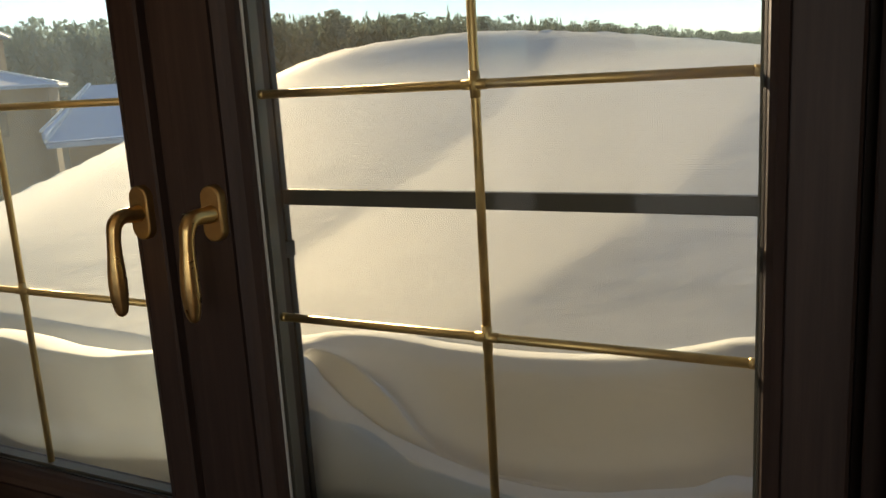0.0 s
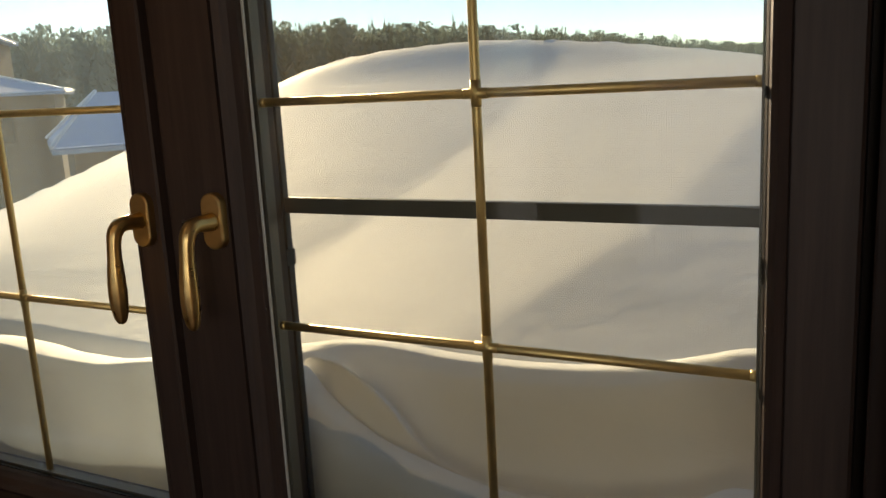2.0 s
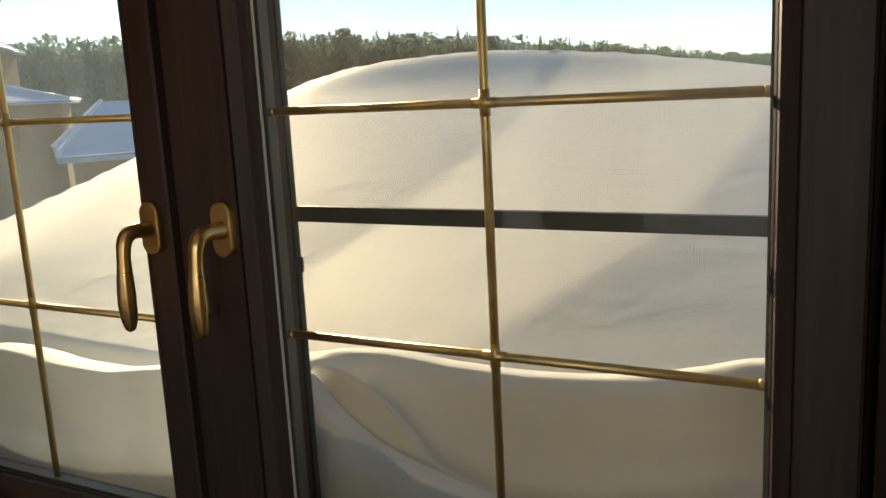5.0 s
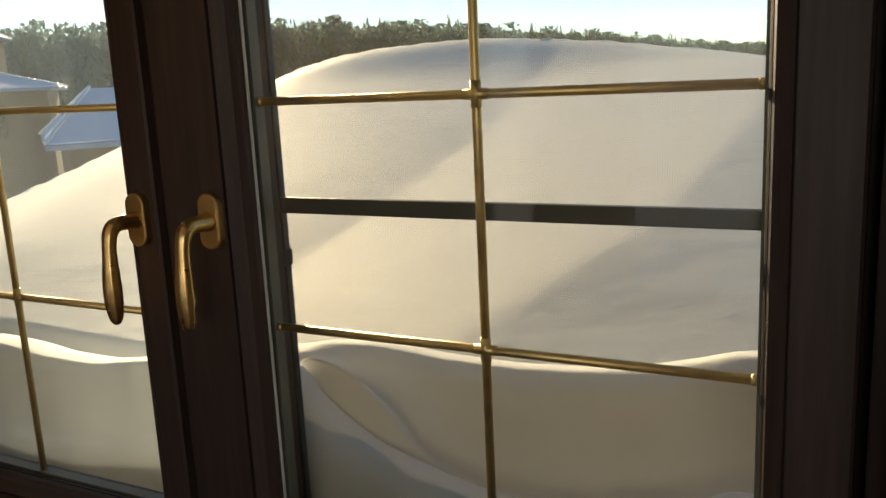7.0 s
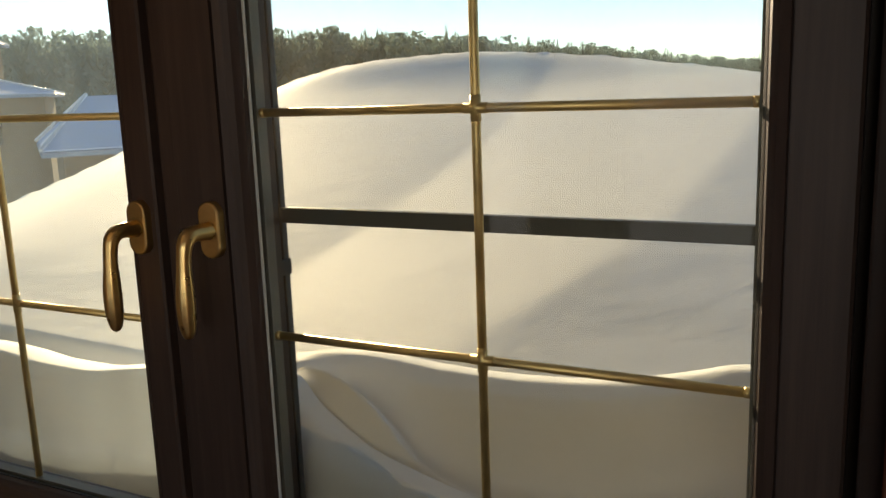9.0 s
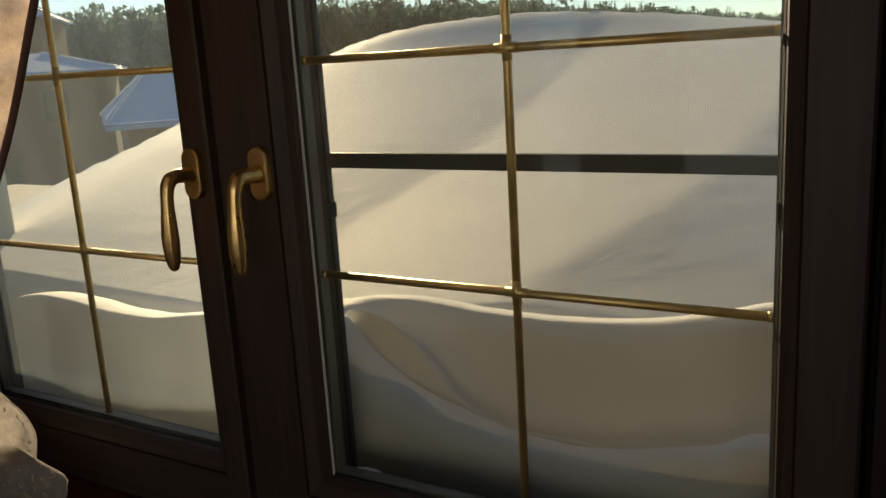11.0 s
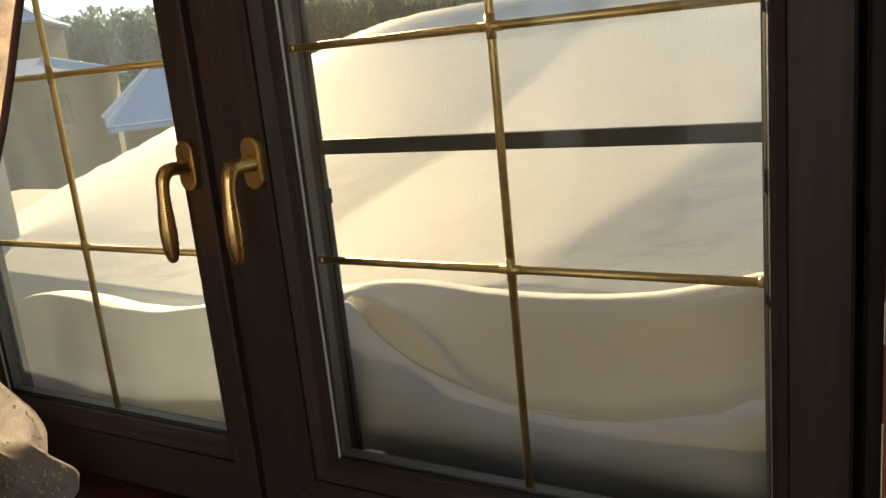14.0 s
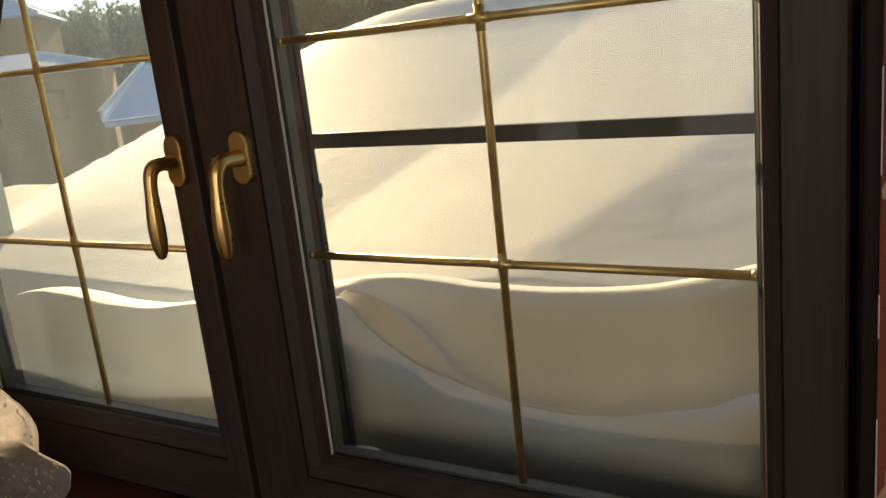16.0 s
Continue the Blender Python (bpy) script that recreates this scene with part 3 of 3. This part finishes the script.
def snow_height(x, y):
    one = np.ones_like(x)
    lip, by = LIP(x), BANK_Y(x)
    bank = BANK_Z(x) - 0.36 * np.maximum(by - 0.27, 0)
    scoop = 1 / (1 + np.exp(-(x + 0.42) / 0.03))
    trough = bank - 0.07
    # stations across the bank: pressed front, the lip's flat top, the hollow behind it, the crest
    ys = np.array([SNOW_Y0 * one, 0.100 * one, 0.111 * one, 0.126 * one, 0.152 * one, 0.181 * one, 0.198 * one, 0.218 * one, by - 0.014, by - 0.006, by + 0.020, by + 0.20])
    carved = (lip - 0.135, lip - 0.085, lip - 0.050, lip - 0.022, lip - 0.002, lip, lip - 0.035, lip - 0.045, bank - 0.018, bank - 0.012, bank, trough)
    rise = bank - lip
    plain = (lip - 0.13, lip - 0.055, lip - 0.015, lip + 0.012, lip + 0.22 * rise, lip + 0.52 * rise, lip + 0.74 * rise, lip + 0.93 * rise, lip + 0.965 * rise, bank - 0.002, bank - 0.004, trough)
    near = hermite(ys, np.array([c * scoop + p * (1 - scoop) for c, p in zip(carved, plain)]), y)
    # blade of blown snow running out of the corner of the scoop
    blade = RIDGE(x) - np.where(y < 0.207, 5.0, 0.9) * np.abs(y - 0.207) - 0.004
    near = np.where(y < by - 0.002, soft_max(near, blade, 0.003), near)
    # the far face: a nearly even slope with one long fold, which tips a strip of it towards the sun
    turn = (x - 0.39) / (y + 0.83)
    crest = CREST(0.39 + turn * (CREST_Y + 0.83))
    lift = lambda v: 0.02 * np.logaddexp(0, v / 0.02)  # noqa: E731
    a, b = FOLD_A(y), FOLD_B(y)
    rise = np.clip((y - 3.8) / 1.2, 0, 1)
    face = 0.90 + 0.165 * (y - 0.6) + 0.16 * rise * rise - 0.03 * (x + 1.1) + 0.10 * lift(x - a) - 0.11 * lift(x - b)
    limit = 1.48 + (crest - 1.48) * (y + 0.83) / (CREST_Y + 0.83) - 0.014 * (CREST_Y - y)
    face = -soft_max(-face, -limit, 0.03)
    fall = np.clip((y - CREST_Y) / 1.4, 0, 1)
    face = face - 2.2 * fall - 0.6 * np.clip((y - CREST_Y) / 0.12, 0, 1) ** 2
    t = np.clip((y - by - 0.06) / 0.30, 0, 1)
    t = t * t * (3 - 2 * t)
    z = near * (1 - t) + face * t
    return z


def snow_drift():
    xs = np.concatenate([np.arange(-11.0, -2.0, 0.06), np.arange(-2.0, 0.62, 0.0105), np.arange(0.62, 2.6, 0.05)])
    ys = np.concatenate([np.linspace(SNOW_Y0, 0.40, 96), np.arange(0.412, 0.9, 0.016), np.arange(0.9, 4.8, 0.045), np.arange(4.8, 5.1, 0.014), np.arange(5.1, 6.4, 0.06)])
    gx, gy = np.meshgrid(xs, ys)
    z = snow_height(gx, gy)
    for i in range(z.shape[0]):
        yy = ys[i]
        for j in range(z.shape[1]):
            p = Vector((xs[j], yy, 0))
            k = 0.25 + min(1.0, yy)
            z[i, j] += k * (0.003 * noise.noise(p * 1.1) + 0.0006 * noise.noise(p * 5.3)) + 0.0002 * noise.noise(p * 26)
            if yy > 4.85:
                z[i, j] += 0.012 * noise.noise(Vector((xs[j] * 5, 7.0, 0))) + (0.008 if xs[j] > -3.5 else 0.022) * noise.noise(Vector((xs[j] * 17, 3.0, 0)))
    ny, nx = z.shape
    verts = np.stack([gx, gy, z], -1).reshape(-1, 3).tolist()
    faces = [(i * nx + j, i * nx + j + 1, (i + 1) * nx + j + 1, (i + 1) * nx + j) for i in range(ny - 1) for j in range(nx - 1)]
    # pressed face along the window, and the closed underside
    base = len(verts)
    steps = 8
    for k in range(1, steps + 1):
        for j in range(nx):
            zz = z[0, j] + (0.05 - z[0, j]) * (k / steps) ** 1.5
            verts.append((xs[j], SNOW_Y0 + 0.004 * math.sin(xs[j] * 31 + k) * min(1, k), zz))
    for k in range(steps):
        for j in range(nx - 1):
            a = j if k == 0 else base + (k - 1) * nx + j
            b = base + k * nx + j
            faces.append((a, b, b + 1, a + 1))
    me = bpy.data.meshes.new("snow_drift")
    me.from_pydata(verts, [], faces)
    me.materials.append(SNOW)
    me.polygons.foreach_set("use_smooth", [True] * len(me.polygons))
    return tagged(new("snow_drift", me), "deep wind-blown snow drift heaped against the window", "snow drift")


snow_drift()


def snow_crumb():
    bm = bmesh.new()
    bmesh.ops.create_icosphere(bm, subdivisions=3, radius=1.0)
    for v in bm.verts:
        k = 1 + 0.30 * noise.noise(v.co * 1.9) + 0.12 * noise.noise(v.co * 5.0)
        v.co = Vector((v.co.x * 0.021 * k, v.co.y * 0.008 * k, max(v.co.z, -0.35) * 0.006 * k))
    return mesh_of("snow_crumb", bm, SNOW, True)


tagged(new("snow_crumb", snow_crumb()), "small crumb of snow caught on the window ledge", "snow").matrix_world = pose(-0.262, 0.029, 0.9003)
tagged(new("terrace", mesh_of("terrace", box(-11.2, 2.8, 0.086, 6.5, -0.25, 0.04), PLASTER)), "pale terrace slab buried under snow", "terrace", kind="structure")
tagged(new("lower_storey", mesh_of("lower_storey", box(-11.2, 2.8, -4.2, 6.5, -5.2, -0.251), PLASTER)), "pale rendered storey under the terrace", "wall", kind="structure")

# pale pillar rising out of the terrace snow
col = thing("terrace_pillar", "pale plastered square pillar standing in snow", "pillar", at=(-2.56, 0.64, 0.04))
part("shaft", box(-0.22, 0.22, -0.22, 0.22, 0.0, 3.0, 0.012), PLASTER, col)

# ---- ground, houses and woods ----
GROUND_Z = -5.2
bm = bmesh.new()
rings = [6, 12, 25, 45, 80, 140, 240, 420, 800, 1600, 3200]
prev = None
for r in rings:
    ring = []
    for k in range(72):
        a = 2 * math.pi * k / 72
        x, y = math.sin(a) * r, math.cos(a) * r
        ring.append(bm.verts.new((x, y, GROUND_Z + (0.5 * noise.noise(Vector((x, y, 0)) * 0.03) if 20 < r < 900 else 0))))
    if prev:
        for k in range(72):
            bm.faces.new((prev[k], prev[(k + 1) % 72], ring[(k + 1) % 72], ring[k]))
    else:
        bm.faces.new(ring)
    prev = ring
bmesh.ops.recalc_face_normals(bm, faces=bm.faces)
tagged(new("ground", mesh_of("ground", bm, GROUND_SNOW, True)), "snow-covered ground reaching the horizon", "ground", kind="structure")


def polar(az, d, z):
    return Vector((0.4 + math.sin(radians(az)) * d, -0.85 + math.cos(radians(az)) * d, z))


def hip_house(name, centre, yaw, length, depth, eave, ridge, wall_mat, label, ridge_len):
    h = thing(name, label, "house", at=(*centre, GROUND_Z))
    h.rotation_euler.z = radians(yaw)
    l, d = length / 2, depth / 2
    part("wall", box(-l + 0.5, l - 0.5, -d + 0.5, d - 0.5, 0, eave), wall_mat, h)
    rl = ridge_len / 2
    for nm, lift, over, mat in (("roof", 0.0, 0.0, ROOF_METAL), ("blue_shaded_roof_snow", 0.06, -0.06, BLUE_SHADED_SNOW)):
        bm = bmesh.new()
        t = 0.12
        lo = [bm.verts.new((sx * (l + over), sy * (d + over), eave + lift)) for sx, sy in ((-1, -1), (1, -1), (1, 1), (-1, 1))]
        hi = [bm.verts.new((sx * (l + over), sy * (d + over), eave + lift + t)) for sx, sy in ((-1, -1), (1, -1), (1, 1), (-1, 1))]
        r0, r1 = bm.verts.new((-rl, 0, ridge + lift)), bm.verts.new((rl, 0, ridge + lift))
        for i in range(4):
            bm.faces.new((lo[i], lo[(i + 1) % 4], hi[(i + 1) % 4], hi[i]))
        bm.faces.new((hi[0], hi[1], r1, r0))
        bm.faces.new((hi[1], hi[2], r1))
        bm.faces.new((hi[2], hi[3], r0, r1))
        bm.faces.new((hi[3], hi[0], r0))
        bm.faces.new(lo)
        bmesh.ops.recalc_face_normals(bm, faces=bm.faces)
        part(nm, bm, mat, h, "snow lying on the roof, coloured blue as in shade" if lift else "blue-grey metal hipped roof")
    # bare metal seams along the hips
    for sx, sy, rx in ((-1, -1, -rl), (-1, 1, -rl), (1, -1, rl), (1, 1, rl)):
        part("hip_seam", tube([(sx * l, sy * d, eave + 0.20), (rx, 0, ridge + 0.10)], [0.05, 0.05], 8), SEAM, h, "bare shiny metal hip seam")
    for k in (-0.5, 0.0, 0.5):
        w = part("window", box(k * l - 0.5, k * l + 0.5, -d + 0.44, -d + 0.52, eave - 2.0, eave - 0.7), WOOD_V, h)
        part("pane", box(k * l - 0.42, k * l + 0.42, -d + 0.42, -d + 0.45, eave - 1.92, eave - 0.78), DARK_GLASS, w)
    return h


p = polar(-45.7, 26, 0)
hip_house("house", (p.x, p.y), 53, 5.9, 6.0, 5.35, 6.75, BRICK_WALL, "brown house with a snowy blue-grey hipped roof", 3.2)
p = polar(-57.5, 46, 0)
hip_house("house", (p.x, p.y), 48, 11.0, 9.0, 6.9, 7.9, BRICK_WALL, "house with a low snow-covered roof", 4.0)
p = polar(-59.7, 62, 0)
hip_house("house", (p.x, p.y), 45, 13.0, 10.0, 10.3, 12.6, BRICK_WALL, "tall dark house with a snowy roof", 5.0)


def woods():
    """Far conifers and bare trees: tapered trunks with ragged tiers of boughs, joined into one mass."""
    rnd = random.Random(4)
    verts, faces = [], []
    dist = table([(-100, 120), (-54, 128), (-37, 132), (-28, 150), (-19, 200), (-7, 330), (10, 420), (60, 420)])
    tall = table([(-100, 16.3), (-54, 16.4), (-37, 16.5), (-28, 16.4), (-19, 16.3), (-7, 13.8), (10, 12.5), (60, 12.5)])

    def tri(a, b, c):
        n = len(verts)
        verts.extend((a, b, c))
        faces.append((n, n + 1, n + 2))

    for row in range(8):
        az = -95.0
        while az < 40:
            d = float(dist(az)) * (1 + 0.05 * row) + rnd.uniform(-3, 3)
            az += rnd.uniform(0.15, 0.5) * 130 / d
            h = float(tall(az)) * rnd.choice((0.90, 0.93, 0.96, 1.0)) * rnd.uniform(0.94, 1.05)
            base = polar(az, d, GROUND_Z - 0.3)
            lean = rnd.uniform(-0.3, 0.3)
            spruce = rnd.random() < 0.62
            bare = not spruce and rnd.random() < 0.12
            side = Vector((math.cos(radians(az)), -math.sin(radians(az)), 0))
            deep = Vector((side.y, -side.x, 0))
            for k in range(3):
                a = 2 * math.pi * k / 3
                o = (side * math.cos(a) + deep * math.sin(a)) * 0.16
                a2 = 2 * math.pi * (k + 1) / 3
                o2 = (side * math.cos(a2) + deep * math.sin(a2)) * 0.16
                tri(base + o, base + o2, base + Vector((lean, 0, h * 0.96)))
            width = h * (0.17 if spruce else 0.17)
            count = 110 if spruce else (70 if bare else 230)
            for k in range(count):
                f = rnd.uniform(0.12, 1.0) if spruce else rnd.uniform(0.35, 1.0)
                reach = width * ((1 - f) * 1.05 + 0.10 if spruce else math.sqrt(max(0.05, 1 - ((f - 0.68) / 0.36) ** 2))) * rnd.uniform(0.55, 1.15)
                a = rnd.uniform(0, 2 * math.pi)
                out = side * math.cos(a) + deep * math.sin(a)
                c = base + Vector((lean * f, 0, h * f))
                if spruce:
                    q = out.cross(Vector((0, 0, 1))) * reach * 0.30
                    tip = c + out * reach + Vector((0, 0, -reach * 0.55))
                    tri(c + Vector((0, 0, h * 0.05)), tip + q, tip - q)
                elif bare:
                    tip = c + out * reach + Vector((0, 0, reach * 1.1))
                    q = out.cross(Vector((0, 0, 1))) * 0.09
                    tri(c - q, c + q, tip)
                else:
                    m = c + out * reach * rnd.uniform(0.3, 1.0)
                    s = h * 0.021 * rnd.uniform(0.6, 1.3)
                    a1 = rnd.uniform(0, 6.3)
                    tri(*(m + side * (math.cos(a1 + w) * s) + Vector((0, 0, math.sin(a1 + w) * s)) + deep * rnd.uniform(-s, s) for w in (0, 2.0, 4.2)))
    me = bpy.data.meshes.new("woods")
    me.from_pydata([tuple(v) for v in verts], [], faces)
    me.materials.append(NEEDLES)
    return tagged(new("woods", me), "dark far belt of conifers and bare trees", "woods", kind="stuff")


woods()


# ---- printed scrolls on the wallpaper ----
def flat_shape(outline, thick=0.0006):
    bm = bmesh.new()
    a = [bm.verts.new((x, 0, z)) for x, z in outline]
    b = [bm.verts.new((x, -thick, z)) for x, z in outline]
    bm.faces.new(a)
    bm.faces.new(b)
    for i in range(len(a)):
        j = (i + 1) % len(a)
        bm.faces.new((a[i], a[j], b[j], b[i]))
    bmesh.ops.recalc_face_normals(bm, faces=bm.faces)
    return bm


def scroll_outline(r0, r1, a0, a1, fat):
    """A tapering arc that ends in a point."""
    outer, inner = [], []
    for k in range(15):
        f = k / 14
        a, r = radians(a0 + (a1 - a0) * f), r0 + (r1 - r0) * f
        w = fat * math.sin(math.pi * (0.08 + 0.92 * f)) ** 0.8
        outer.append((math.cos(a) * (r + w), math.sin(a) * (r + w)))
        inner.append((math.cos(a) * (r - w), math.sin(a) * (r - w)))
    return outer + inner[::-1]


def leaf_outline():
    pts = []
    for k in range(24):
        a = 2 * math.pi * k / 24
        r = 1 + 0.22 * math.cos(5 * a)
        pts.append((math.cos(a) * 0.012 * r, math.sin(a) * 0.028 * r))
    return pts


MOTIFS = [mesh_of("printed_scroll", flat_shape(scroll_outline(0.030, 0.042, 88, -80, 0.0055)), MOTIF), mesh_of("printed_leaf", flat_shape(leaf_outline()), MOTIF)]
for col in range(5):
    for row in range(7):
        for k, (dx, dz, turn) in enumerate(((0.0, 0.0, 0), (0.006, 0.092, 12))):
            x, z = OPEN_R + 0.004 + 2 * dx + 0.17 * col, 0.99 + 0.26 * row + 0.13 * (col % 2) - 0.01 + dz
            if x < 2.4 and 0.1 < z < 2.5:
                m = new(MOTIFS[k].name, MOTIFS[k])
                m.parent = wall_north
                m.matrix_local = pose(x, WALL_IN - 0.0005, z, 0, turn, 0)


# ---- organza curtain gathered on the sill ----
CURTAIN_EDGE = table([(0.80, -0.800), (0.832, -0.752), (0.862, -0.730), (0.880, -0.732), (0.888, -0.770), (0.895, -0.806), (0.934, -0.798), (0.968, -0.822), (0.99, -0.87), (1.08, -0.99), (1.25, -1.10), (1.6, -1.20), (2.3, -1.24)])


def curtain():
    c = thing("curtain", "beige embroidered organza curtain bunched on the sill", "curtain")
    bm = bmesh.new()
    nu, nv = 90, 110
    top = 2.3

    def place(u, v):
        z = 0.803 + (top - 0.803) * v ** 2.2
        edge = float(CURTAIN_EDGE(z)) + 0.026 + 0.004 * noise.noise(Vector((z * 40, 1, 0)))
        x = -1.55 + (edge + 1.55) * u
        low = max(0.0, 1 - (z - 0.8) / 0.25)
        fold = 0.018 * math.sin(u * 24 + z * 5) + 0.005 * math.sin(u * 61 - z * 17) + 0.009 * low * abs(math.sin(u * 17 + z * 26)) + 0.003 * noise.noise(Vector((u * 30, z * 40, 0))) + 0.004 * low * math.sin(u * 21 + z * 42)
        return Vector((x, -0.135 + fold * (1 - 0.5 * u ** 6) - 0.035 * low * low * u, z))

    grid = [[bm.verts.new(place(i / nu, j / nv)) for i in range(nu + 1)] for j in range(nv + 1)]
    for j in range(nv):
        for i in range(nu):
            bm.faces.new((grid[j][i], grid[j][i + 1], grid[j + 1][i + 1], grid[j + 1][i]))
    part("fabric", bm, LACE, c, "sheer beige organza", True)
    # stitched curls scattered over the cloth
    rnd = random.Random(9)
    bm = bmesh.new()
    for k in range(300):
        u, v = rnd.uniform(0.45, 0.985), rnd.uniform(0.02, 0.42)
        p = place(u, v)
        r, a0, sweep = rnd.uniform(0.003, 0.0065), rnd.uniform(0, 6.3), rnd.choice((-1, 1)) * rnd.uniform(2.0, 4.6)
        pts = [p + Vector((math.cos(a0 + sweep * f) * r * (1 - 0.5 * f), -0.0035, math.sin(a0 + sweep * f) * r * (1 - 0.5 * f))) for f in (0, 0.2, 0.4, 0.6, 0.8, 1.0)]
        tube(pts, [0.0004, 0.0008, 0.0010, 0.0009, 0.0007, 0.0004], 6, bm=bm, up=Vector((0, 1, 0)))
    tagged(part("embroidery", bm, STITCH, c, "cream stitched curls", True), kind="stuff")
    pts = [place(1.0, j / nv) + Vector((0, -0.001, 0)) for j in range(0, nv + 1)]
    part("hem", tube(pts, [0.0016] * len(pts), 6, up=Vector((0, 1, 0))), LACE, c, "rolled hem", True)
    return c


curtain()


# ---- patterned drape hanging beside the window seat, close to the eye ----
def drape():
    d = thing("drape", "beige and brown patterned heavy drape drawn aside", "curtain")
    bm = bmesh.new()
    nu, nv = 40, 60

    def place(u, v):
        z = 0.02 + 2.5 * v
        edge = -0.405 + 0.62 * (min(max(z, 0.7), 1.62) - 1.45) + 0.004 * math.sin(z * 23)
        along = (1 - u) * 0.60
        fold = 0.020 * math.sin(u * 30 + z * 1.5)
        return Vector((edge - along * 0.95 + fold * 0.4, -0.345 - along * 0.30 + fold, z))

    grid = [[bm.verts.new(place(i / nu, j / nv)) for i in range(nu + 1)] for j in range(nv + 1)]
    for j in range(nv):
        for i in range(nu):
            bm.faces.new((grid[j][i], grid[j][i + 1], grid[j + 1][i + 1], grid[j + 1][i]))
    part("cloth", bm, DRAPE, d, "", True)
    pts = [place(1.0, j / nv) for j in range(nv + 1)]
    part("border", tube(pts, [0.004] * len(pts), 8, up=Vector((0, 1, 0))), DRAPE_EDGE, d, "dark brown border", True)
    rail = [place(i / 12, 1.0) for i in range(13)]
    part("rod", tube([rail[0] + Vector((-0.1, 0, 0.015)), rail[-1] + Vector((0.02, 0, 0.015))], [0.012, 0.012], 12, up=Vector((0, 0, 1))), BRASS_SATIN, d, "thin brass rod", True)
    part("hanger", tube([rail[3] + Vector((0, 0, 0.02)), Vector((rail[3].x, rail[3].y, 2.6))], [0.006, 0.006], 10), BRASS_SATIN, d, "", True)
    return d


drape()
